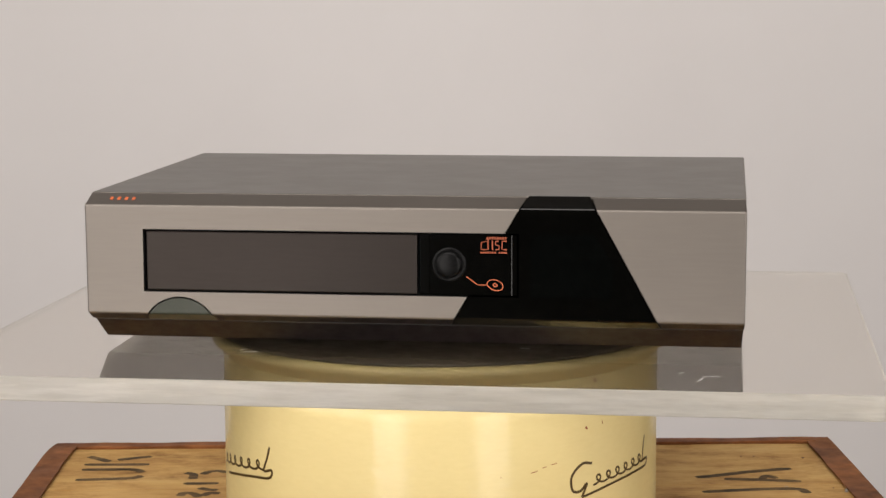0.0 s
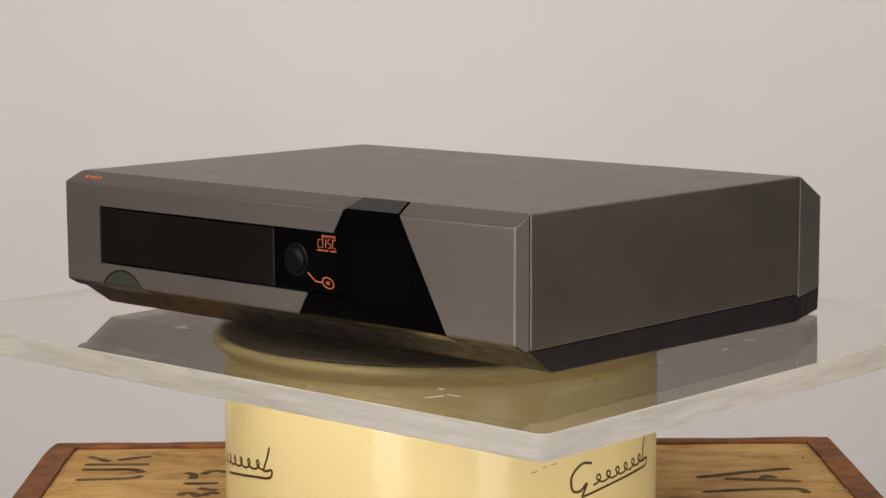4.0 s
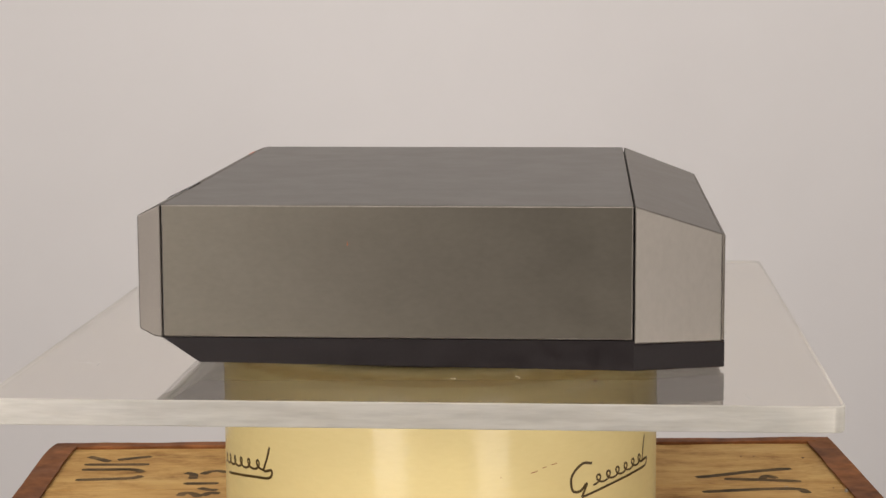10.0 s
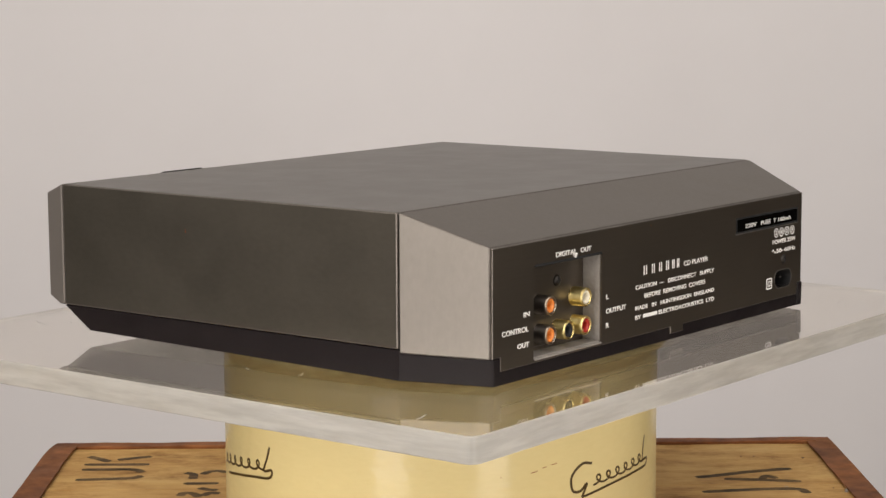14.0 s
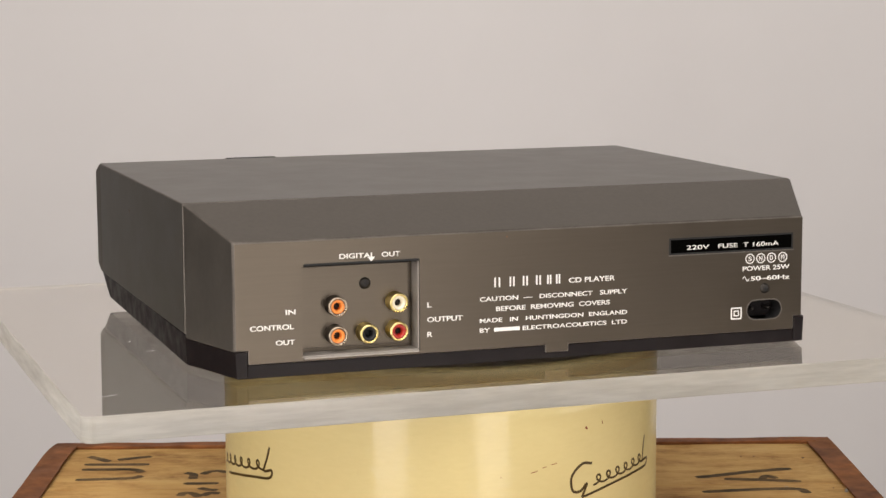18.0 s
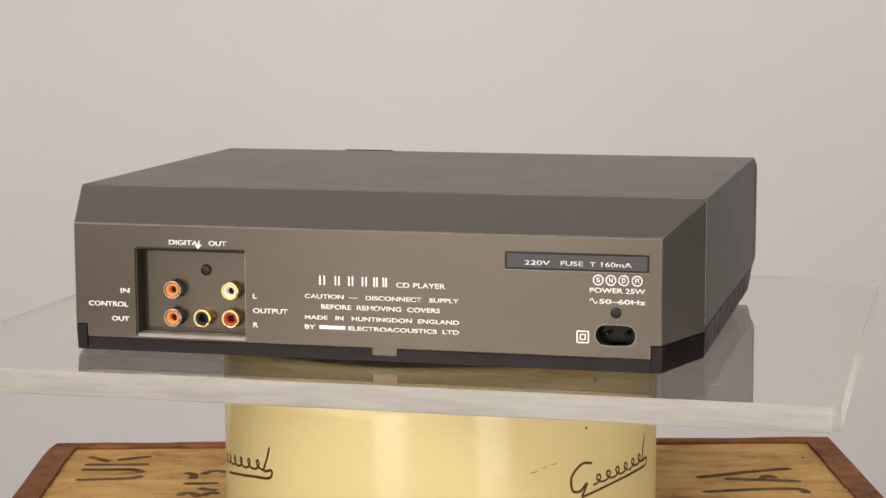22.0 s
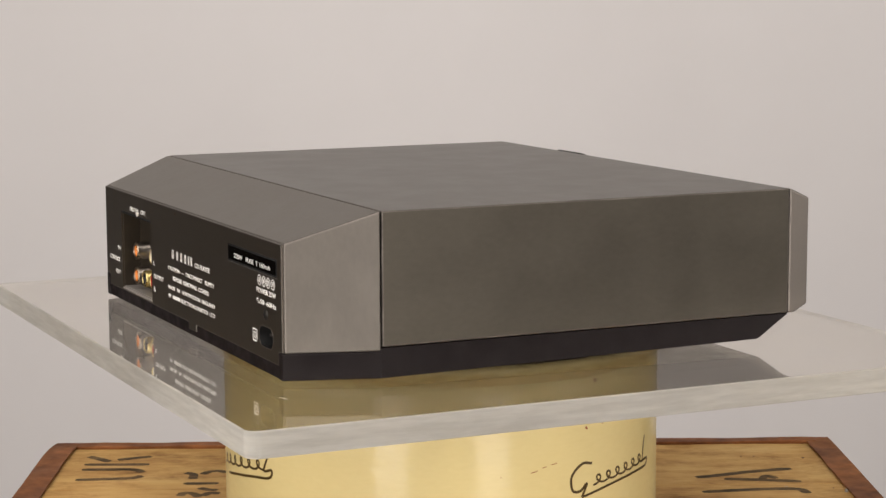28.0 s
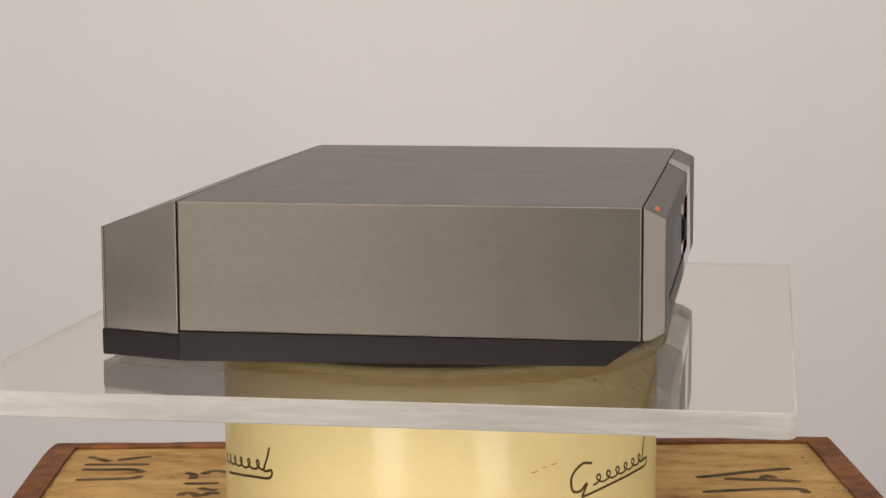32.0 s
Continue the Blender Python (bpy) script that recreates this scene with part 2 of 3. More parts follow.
def lettering(words, x0, x1, z0, z1, y, mat, parent, facing=1, bold=0.02, label=""):
    """Printed words that fill a box on a wall of constant y; facing 1 reads from behind (+y), -1 from the front."""
    cu = bpy.data.curves.new("text", "FONT")
    cu.body, cu.size, cu.offset, cu.extrude = words, 1, bold, 0
    ob = new("text", cu)
    bpy.context.view_layer.update()
    me = bpy.data.meshes.new_from_object(ob.evaluated_get(bpy.context.evaluated_depsgraph_get()))
    bpy.data.objects.remove(ob)
    co = np.array([v.co[:] for v in me.vertices])
    lo, hi = co.min(0), co.max(0)
    bm = bmesh.new()
    bm.from_mesh(me)
    for v in bm.verts:
        u, w = (v.co.x - lo[0]) / (hi[0] - lo[0]), (v.co.y - lo[1]) / (hi[1] - lo[1])
        v.co = (x0 + (x1 - x0) * u, y, z0 + (z1 - z0) * w)
    out = bmesh.ops.extrude_face_region(bm, geom=list(bm.faces))
    for g in out["geom"]:
        if isinstance(g, bmesh.types.BMVert):
            g.co.y += 0.00012 * facing
    return part("lettering", bm, mat, parent, label or "printed words " + words.lower())


def ribbon(points, width, place, thick=0.00025, taper=True):
    """A flat painted stroke along (u, v) points, put on a surface by place(u, v, height)."""
    pts, n = [Vector(p) for p in points], len(points)
    bm = bmesh.new()
    rows = []
    for i, p in enumerate(pts):
        d = (pts[min(i + 1, n - 1)] - pts[max(i - 1, 0)]).normalized()
        s = Vector((-d.y, d.x)) * width / 2 * (0.65 if taper and i in (0, n - 1) else 1)
        a, b = p + s, p - s
        rows.append([bm.verts.new(place(a.x, a.y, thick)), bm.verts.new(place(b.x, b.y, thick)), bm.verts.new(place(b.x, b.y, -0.0002)), bm.verts.new(place(a.x, a.y, -0.0002))])
    for r, q in zip(rows, rows[1:]):
        for k in range(4):
            bm.faces.new((r[k], r[(k + 1) % 4], q[(k + 1) % 4], q[k]))
    bm.faces.new(rows[0])
    bm.faces.new(rows[-1][::-1])
    return bm


def smooth_path(points, per=6):
    """Catmull-Rom through (u, v) points."""
    p = [Vector(q) for q in points]
    p = [p[0] * 2 - p[1]] + p + [p[-1] * 2 - p[-2]]
    out = []
    for i in range(1, len(p) - 2):
        for k in range(per):
            t = k / per
            out.append(0.5 * (2 * p[i] + (p[i + 1] - p[i - 1]) * t + (2 * p[i - 1] - 5 * p[i] + 4 * p[i + 1] - p[i + 2]) * t * t + (3 * p[i] - p[i - 1] - 3 * p[i + 1] + p[i + 2]) * t ** 3))
    return out + [p[-2]]


# ---- the room ----
FLOOR_Z = -0.58


def room():
    walls = (("wall_north", (-1.0, 1.0, 1.3, 1.34, FLOOR_Z, 2.2), WALL, "plain off-white studio background wall"),
             ("wall_back", (-2.6, 2.6, 2.0, 2.1, FLOOR_Z, 2.2), SIDEWALL, "dark wall far behind the pale one"),
             ("wall_south", (-2.6, 2.6, -3.1, -3.0, FLOOR_Z, 2.2), SIDEWALL, "plain dark wall behind the camera"),
             ("wall_east", (2.6, 2.7, -3.1, 2.1, FLOOR_Z, 2.2), SIDEWALL, "plain dark side wall"),
             ("wall_west", (-2.7, -2.6, -3.1, 2.1, FLOOR_Z, 2.2), SIDEWALL, "plain dark side wall"),
             ("floor", (-2.7, 2.7, -3.1, 2.1, FLOOR_Z - 0.1, FLOOR_Z), FLOOR, "plain dark grey floor"),
             ("ceiling", (-2.7, 2.7, -3.1, 2.1, 2.2, 2.3), CEIL, "plain grey ceiling"))
    for name, b, mat, label in walls:
        tagged(link_mesh(name, box(*b), mat), label, name.split("_")[0], kind="structure")


# ---- crate under the can ----
CRATE_Z = -0.13


def crate():
    root = tagged(new("wooden_crate"), "pine crate with brown bound edges and marker writing", "crate")
    root.matrix_world = pose(0.0050, 0.005, 0, 0, 0, 1.0)
    x, yb, yf, z = 0.2650, 0.251, -0.23, CRATE_Z
    n = 4
    for i in range(n):
        a = yf + 0.004 + (yb - yf - 0.008) * i / n
        b = yf + 0.004 + (yb - yf - 0.008) * (i + 1) / n
        part("board", box(-x + 0.004, x - 0.004, a + 0.0003, b - 0.0003, z - 0.016, z - 0.0001 * (i % 2), 0.0005, 1), PINE, root)
    part("side_panel", box(-x + 0.002, x - 0.002, yf + 0.002, yf + 0.014, FLOOR_Z, z - 0.017), PINE, root)
    part("side_panel", box(-x + 0.002, x - 0.002, yb - 0.014, yb - 0.002, FLOOR_Z, z - 0.017), PINE, root)
    part("side_panel", box(-x + 0.002, -x + 0.014, yf + 0.015, yb - 0.015, FLOOR_Z, z - 0.017), PINE, root)
    part("side_panel", box(x - 0.014, x - 0.002, yf + 0.015, yb - 0.015, FLOOR_Z, z - 0.017), PINE, root)

    def strip(p, q, inner, hook=0, drop=0.02, wave=0.0007):
        """Edge binding from p to q, lapped over the edge."""
        p, q = Vector(p), Vector(q)
        d = (q - p).normalized()
        s = Vector((-d.y, d.x, 0)) * inner
        bm = bmesh.new()
        rows = []
        for i in range(61):
            f = i / 60
            c = p.lerp(q, f)
            w = wave * (noise.noise(c * 23) + 0.5 * noise.noise(c * 71))
            c = c + Vector((-d.y, d.x, 0)) * (w * 1.2 + 0.003 * max(0, 1 - (1 - f if hook > 0 else f) / 0.06) ** 2 * abs(hook))
            top = z + 0.0022 + w
            ragged = 1 + 0.035 * noise.noise(c * 40) + 0.02 * noise.noise(c * 190)
            lift = 0.0006 * max(0, noise.noise(c * 31 + Vector((5, 0, 0))))
            rows.append([bm.verts.new(c + Vector((0, 0, -drop)) + Vector((0, 0, z))), bm.verts.new(Vector((c.x, c.y, top - 0.002))), bm.verts.new(Vector((c.x, c.y, top)) + s * 0.1), bm.verts.new(Vector((c.x, c.y, top + lift)) + s * ragged), bm.verts.new(Vector((c.x, c.y, z + 0.0012 + lift)) + s * ragged)])
        for r, t in zip(rows, rows[1:]):
            for k in range(4):
                f = bm.faces.new((r[k], r[k + 1], t[k + 1], t[k]))
            bm.faces.new((r[4], r[0], t[0], t[4]))
        bm.faces.new(rows[0])
        bm.faces.new(rows[-1][::-1])
        return bm

    for p, q, w, k, lab in (((x, yf, 0), (x, yb - 0.001, 0), 0.0185, 0.25, "worn brown edge binding"), ((-x, yb - 0.001, 0), (-x, yf, 0), 0.0185, -1, "worn brown edge binding"),
                         ((x - 0.012, yb, 0), (-x + 0.012, yb, 0), 0.0125, 0, "bowed brown edge binding"), ((-x, yf, 0), (x, yf, 0), 0.0145, 0, "worn brown edge binding")):
        part("edge_binding", strip(p, q, w, k), BINDING, root, lab)

    def lay(u, v, h):
        return (u - 0.0050, v - 0.005, z + 0.00006 + max(h, 0))

    strokes = (([(-0.2282, 0.1598), (-0.211, 0.1612), (-0.194, 0.1634), (-0.187, 0.169)], 0.0062), ([(-0.2284, 0.1869), (-0.211, 0.187), (-0.1955, 0.1863), (-0.188, 0.1785)], 0.0062),
               ([(-0.2289, 0.2008), (-0.208, 0.2000), (-0.1864, 0.2)], 0.0062), ([(-0.2289, 0.2231), (-0.222, 0.217), (-0.2135, 0.2084)], 0.006), ([(-0.2086, 0.2131), (-0.198, 0.218), (-0.1875, 0.2223)], 0.006),
               ([(-0.1604, 0.1765), (-0.155, 0.1715), (-0.1545, 0.164), (-0.1541, 0.1599)], 0.0058), ([(-0.1588, 0.1483), (-0.148, 0.148), (-0.1368, 0.1479)], 0.0058), ([(-0.149, 0.1717), (-0.146, 0.178), (-0.1401, 0.1806), (-0.134, 0.176)], 0.0056),
               ([(-0.1479, 0.1366), (-0.142, 0.132), (-0.1361, 0.1307)], 0.0056), ([(-0.1579, 0.1171), (-0.156, 0.124), (-0.150, 0.122), (-0.1461, 0.1141)], 0.0058), ([(-0.144, 0.1169), (-0.140, 0.124), (-0.1341, 0.1222)], 0.0056),
               ([(0.1636, 0.1526), (0.178, 0.1572), (0.200, 0.1662), (0.2278, 0.1738)], 0.0066), ([(0.1808, 0.1479), (0.205, 0.1445), (0.228, 0.1398)], 0.0064), ([(0.2045, 0.1474), (0.209, 0.1552), (0.2138, 0.1480)], 0.0056),
               ([(0.1624, 0.1155), (0.185, 0.119), (0.205, 0.1215), (0.2223, 0.1204), (0.2266, 0.1103)], 0.0066))
    for u, v, size in ((0.2409, 0.203, 0.0018), (0.2444, 0.1224, 0.0016), (0.2095, 0.2083, 0.0014), (0.201, 0.2085, 0.0010), (-0.2436, 0.1601, 0.002)):
        part("knot", moved(lathe([(0, 0.00006), (size * 0.5, 0.00005), (size * 0.6, -0.0005)], 14), u - 0.005, v - 0.005, z + 0.0001), KNOT, root, "small dark knot")
    for u, v, lift in ((0.2505, 0.1126, 0.0016), (0.2163, 0.1272, 0.0)):
        part("nail", moved(lathe([(0, 0.0003), (0.0008, 0.0002), (0.0011, 0), (0.0011, -0.002)], 16), u - 0.005, v - 0.005, z + lift), NAIL, root, "small worn nail head")
    for pts, w in strokes:
        part("marker_stroke", ribbon(smooth_path(pts), w, lay, 0.00004), MARKER, root)


# ---- the cream can ----
CAN_R = 0.1186


def cream_can():
    root = tagged(new("metal_can"), "cream enamelled round metal can with dark brown script marks", "can")
    root.location = (0, 0, CRATE_Z + 0.0018)
    zb, zt = 0.0, -0.0153 - CRATE_Z - 0.0018
    prof = [(0, zb), (CAN_R - 0.003, zb), (CAN_R, zb + 0.003), (CAN_R, zb + 0.0034)] + [(CAN_R, zb + 0.0034 + (zt - 0.0150) * k / 12) for k in range(1, 12)]
    # seam, then a rolled lip that flares outwards
    prof += [(CAN_R, zt - 0.0112), (CAN_R - 0.0005, zt - 0.0109), (CAN_R - 0.0005, zt - 0.0104), (CAN_R + 0.0004, zt - 0.0100), (CAN_R + 0.0012, zt - 0.0090), (CAN_R + 0.0026, zt - 0.0074), (CAN_R + 0.0042, zt - 0.0060),
             (CAN_R + 0.0055, zt - 0.0048), (CAN_R + 0.0062, zt - 0.0036), (CAN_R + 0.0062, zt - 0.0022), (CAN_R + 0.0054, zt - 0.0010), (CAN_R + 0.0040, zt - 0.0002), (CAN_R + 0.0020, zt)]
    prof += [(CAN_R - 0.0004, zt - 0.0006), (CAN_R - 0.0018, zt - 0.0024), (CAN_R - 0.0022, zt - 0.006), (CAN_R - 0.0022, zb + 0.004), (0, zb + 0.004)]
    part("can_body", lathe(prof, 160), CREAM, root)

    def wrap(u, v, h):
        a = u / CAN_R
        r = CAN_R + h
        return (r * math.sin(a), -r * math.cos(a), v - CRATE_Z - 0.0018)

    def arc(points):
        return [(radians(a) * CAN_R, z / 1000) for a, z in points]

    def loops(a0, z0, a1, z1, n, high, wide):
        """A looping pen stroke from one point of the wall to another."""
        out = []
        for k in range(n * 12 + 1):
            f, t = k / (n * 12), 2 * math.pi * k / 12
            out.append((a0 + (a1 - a0) * f + wide * math.sin(t), z0 + (z1 - z0) * f + high * (0.5 - 0.5 * math.cos(t))))
        return out

    marks = (([(40.5, -61.2), (37.2, -60.6), (34.0, -66), (34.2, -73.5), (36.6, -74.6), (38.8, -71.2), (37.2, -77.9)], 0.0010, 6),
             (loops(41.0, -72.8, 63.4, -69.0, 6, 4.6, 1.5), 0.0008, 2), ([(65.1, -55.8), (64.2, -62), (63.6, -68.4)], 0.0008, 6),
             ([(63.4, -69.0), (67.0, -68.6), (65.6, -72.2), (58.5, -72.8), (48, -74.5), (37.2, -77.9)], 0.0009, 6),
             (loops(-79, -75.0, -51.0, -67.8, 6, 4.8, 1.6), 0.0009, 2),
             ([(-48.1, -54.9), (-49.2, -61), (-50.6, -68.0), (-47.6, -66.8), (-47.4, -69.4), (-49.2, -71.6), (-55, -73.0), (-63.7, -75.6), (-74, -79)], 0.0010, 6))
    for pts, w, per in marks:
        part("script_mark", ribbon(smooth_path(arc(pts), per), w * 1.4, wrap, 0.0001, False), INK, root, "dark brown looping script stroke")
    for pts, w in (([(38.3, -41.6), (38.8, -43.0)], 0.0018), ([(22.4, -61.7), (24.2, -60.6)], 0.0006), ([(25.4, -59.6), (26.6, -59.2)], 0.0005), ([(27.8, -58.6), (29.4, -58.0)], 0.0005), ([(44.0, -40.0), (44.3, -42.0)], 0.0006), ([(14.5, -62.2), (14.7, -62.7)], 0.0006), ([(41.2, -27), (41.5, -29.5)], 0.0030)):
        part("paint_chip", ribbon(arc(pts), w, wrap, 0.0001), RUST, root, "small rusty chip")


# ---- turning parts ----
def turntable_platter():
    root = tagged(new("turntable_platter"), "black round turntable platter under the clear sheet", "turntable")
    part("disc", lathe([(0, -0.026), (0.1135, -0.026), (0.1140, -0.025), (0.1140, -0.0152), (0.1194, -0.0152), (0.1196, -0.0150), (0.1170, -0.0142), (0.1120, -0.0126), (0.1100, -0.0121), (0, -0.0121)], 96), PLATTER, root)
    part("spindle", lathe([(0, -0.12), (0.02, -0.12), (0.02, -0.0262), (0, -0.0262)], 32), STEEL, root)
    return root


def acrylic_sheet():
    root = tagged(new("acrylic_sheet"), "thick clear acrylic sheet with sawn edges and scratches", "acrylic sheet")
    hx, hy, t, radius = 0.2289, 0.1917, 0.012, 0.006

    def outline(inset):
        """Rounded rectangle, drawn in by inset."""
        out = []
        for cx, cy, a0 in ((hx - radius, hy - radius, 0), (radius - hx, hy - radius, 90), (radius - hx, radius - hy, 180), (hx - radius, radius - hy, 270)):
            out += [(cx + (radius - inset) * math.cos(radians(a0 + 11.25 * k)), cy + (radius - inset) * math.sin(radians(a0 + 11.25 * k))) for k in range(9)]
        return out

    bm = bmesh.new()
    rows = [[bm.verts.new((x, y, z)) for x, y in outline(inset)] for inset, z in ((0.0006, -t), (0, 0.0006 - t), (0, -0.0006), (0.0006, 0))]
    n = len(rows[0])
    for p, q in zip(rows, rows[1:]):
        for k in range(n):
            bm.faces.new((p[k], p[(k + 1) % n], q[(k + 1) % n], q[k]))
    bm.faces.new(rows[0][::-1])
    bm.faces.new(rows[-1])
    bmesh.ops.rotate(bm, verts=bm.verts, matrix=Matrix.Rotation(radians(0.1), 3, "Z"))
    moved(bm, 0.0008, 0.0010, 0)
    bm.normal_update()
    for f in bm.faces:
        f.material_index = 0 if f.normal.z > 0.95 else 2 if f.normal.z < -0.95 else 1
    link_mesh("sheet", bm, [ACRYLIC, SAWN, ACRYLIC_UNDER], root).visible_shadow = False

    def lay(u, v, h):
        return (u, v, 0.0001 + max(h, 0))

    rnd = random.Random(4)
    for x, y, a, n, w in ((0.1755, 0.0187, 80, 0.0025, 0.0012), (0.1703, 0.0483, 20, 0.006, 0.0007), (0.1443, -0.1625, 75, 0.010, 0.0010), (-0.0802, -0.1177, 10, 0.008, 0.0010), (0.056, -0.0926, 0, 0.005, 0.0004), (0.149, -0.155, 5, 0.008, 0.0006), (0.135, -0.148, 40, 0.003, 0.0009), (-0.084, -0.112, 60, 0.004, 0.0006), (0.2112, 0.1518, 15, 0.010, 0.0006), (-0.17, 0.155, 20, 0.006, 0.0006)):
        c, s = math.cos(radians(a)), math.sin(radians(a))
        pts = [(x + c * n * (k / 4 - 0.5) + rnd.uniform(-1, 1) * 0.0005, y + s * n * (k / 4 - 0.5) + rnd.uniform(-1, 1) * 0.0005) for k in range(5)]
        part("scratch", ribbon(pts, w * 0.42, lay, 0.00005), SCRATCH, root, "pale surface scratch")
    return root


# ---- the disc player ----
HW, ZT = 0.1613, 0.0797
YF, YK = -0.1348, 0.1410
YSF, YSB = -0.1235, 0.0985


def fascia_shape(grow=0.0):
    prof = [(HW - 0.0002, YSF - 0.0004, ZT + grow), (HW + 0.0004, YF - grow * 0.3, 0.0746 + grow * 0.6), (HW + 0.0002, YF, 0.0208), (HW, -0.1275, 0.0167), (HW - 0.0002, YSF - 0.0004, 0.0166)]
    v = [(s * x, y, z) for s in (-1, 1) for x, y, z in prof]
    return solid(v, [(0, 1, 2, 3, 4), (5, 6, 7, 8, 9), (0, 1, 6, 5), (1, 2, 7, 6), (2, 3, 8, 7), (3, 4, 9, 8), (4, 0, 5, 9)], 0.0009, 3)


def wedge(grow=0.0, y0=-0.14, y1=-0.12):
    """The slanted black panel's outline as a cutter through the fascia."""
    def left(z):
        return 0.05415 + 0.589 * (z - 0.0744) - grow

    def right(z):
        return 0.0899 - 0.548 * (z - 0.0745) + grow
    return prism([(left(0.01), 0.01), (right(0.01), 0.01), (right(0.085), 0.085), (left(0.085), 0.085)], y0, y1)


def drum(x, z, r, y0, y1, steps=64):
    return prism([(x + r * math.cos(2 * math.pi * i / steps), z + r * math.sin(2 * math.pi * i / steps)) for i in range(steps)], y0, y1)


def cd_player():
    root = tagged(new("cd_player"), "grey metal compact disc player with slanted black front panel", "cd player")
    # inner chassis, seen only as dark joints
    part("chassis", box(-0.1585, 0.1585, -0.1252, 0.0995, 0.0160, 0.0772), SEAM, root)
    part("cover", box(-HW, HW, YSF + 0.0001, YSB - 0.0004, 0.0168, ZT, 0.0007, 2, 1), [DARKGREY, EDGE], root, "dark grey painted folded cover")
    part("chip", prism([(-0.0005, -0.0008), (0.0005, -0.0007), (0.0002, 0.0002), (0.0001, 0.0010), (-0.0002, 0.0009), (-0.0002, 0.0001)], 0, 0.0001), RUST, root, "small rusty chip in the paint").matrix_basis = pose(HW + 0.00008, -0.0353, 0.0616, 0, 0, 90)

    # base with sloping front and tapered tail
    xs, pts = 0.1602, []
    top = [(-0.1240, 0.1608, 0.0164), (YSB, 0.1610, 0.0163), (YK - 0.0006, 0.1455, 0.0080)]
    low = [(-0.1067, 0.1601, 0.0045), (YSB, 0.1606, 0.0021), (YK - 0.0006, 0.1454, 0.0016)]
    ring = [(s * x, y, z) for s in (1, -1) for y, x, z in (top if s == 1 else top[::-1])]
    ring2 = [(s * x, y, z) for s in (1, -1) for y, x, z in (low if s == 1 else low[::-1])]
    v = ring + ring2
    f = [(0, 1, 4, 5), (1, 2, 3, 4), (6, 7, 10, 11), (7, 8, 9, 10)] + [(i, (i + 1) % 6, 6 + (i + 1) % 6, 6 + i) for i in range(6)]
    base = part("base", solid(v, f, 0.00015, 1), PLASTIC, root, "black plastic base with a sloping front")
    for s in (1, -1):
        bm = solid([(s * 0.1464, YK + 0.0006, 0.0018), (s * 0.1414, YK + 0.0006, 0.0018), (s * 0.1414, 0.137, 0.0018), (s * 0.1612, YSB, 0.0145),
                    (s * 0.1470, YK + 0.0006, 0.0145), (s * 0.1414, YK + 0.0006, 0.0145), (s * 0.1414, 0.137, 0.0145), (s * 0.1608, YSB, 0.0022)],
                   [(0, 4, 3, 7), (0, 1, 5, 4), (1, 2, 6, 5), (2, 7, 3, 6), (4, 5, 6, 3), (0, 7, 2, 1)], 0.0004, 1)
        part("base_corner", bm, PLASTIC, root)
    for x in (-0.115, 0.115):
        for y, h in ((-0.045, 0.0058), (0.095, 0.0035)):
            part("foot", moved(lathe([(0, 0), (0.007, 0), (0.0075, 0.0005), (0.0075, h), (0, h)], 24), x, y, 0), FOOT, root)

    # front: fascia, black slanted panel, tray recess
    fascia = part("fascia", fascia_shape(), SILVER, root, "satin silver-grey metal front panel")
    # faces of the lower chamfer that look down are coloured like the base
    fascia.data.materials.append(PLASTIC)
    for f in fascia.data.polygons:
        if f.normal.z < -0.3 and f.center.z < 0.0205:
            f.material_index = 1
    carve(fascia, wedge(0.0008), SEAM)
    rec = (-0.1324, 0.0534, YF - 0.005, YF + 0.0085, 0.0318, 0.0629)
    carve(fascia, box(*rec), SEAM)
    carve(fascia, drum(-0.1144, 0.0097, 0.0198, -0.14, -0.1262), SEAM)
    panel = part("display_panel", fascia_shape(0.0007), GLOSSBLACK, root, "glossy black slanted front panel")
    carve(panel, wedge(0.0, -0.145, -0.115), GLOSSBLACK, "INTERSECT")
    carve(panel, box(*rec), GLOSSBLACK)
    part("display_window", prism([(0.0590, 0.0322), (0.0980, 0.0322), (0.0988, 0.0488), (0.0897, 0.0628), (0.0590, 0.0624)], YF - 0.00034, YF + 0.001), WINDOWBLACK, root, "glossier black display window")
    sensor = part("sensor_window", fascia_shape(), GREEN, root, "dark green half-round filter window")
    carve(sensor, drum(-0.1144, 0.0097, 0.0190, -0.145, -0.115), GREEN, "INTERSECT")
    part("tray_door", box(-0.1309, 0.0040, YF + 0.0004, YF + 0.005, 0.0326, 0.0618, 0.0006, 2), DOOR, root, "dark grey-brown disc tray door")
    low, top = YF + 0.00092, YF + 0.0008
    insert = prism([(0.0052, YF + 0.005), (0.0052, low), (0.0097, low), (0.01003, top), (0.0498, top), (0.0501, low), (0.0524, low), (0.0524, YF + 0.005)], 0.0327, 0.0620)
    for vert in insert.verts:
        vert.co = (vert.co.x, vert.co.z, vert.co.y)
    part("button_panel", insert, GLOSSBLACK, root, "glossy black panel beside the tray")
    bx, bz, by = 0.0196, 0.0474, YF + 0.0008
    part("button_well", moved(lathe([(0, 0.0004), (0, -0.0001), (0.0066, -0.0001), (0.0072, -0.00055), (0.0078, -0.0005), (0.0083, -0.0002), (0.0085, 0.0002)], 64, "Y"), bx, by, bz), BUTTON, root, "raised black ring round the button")
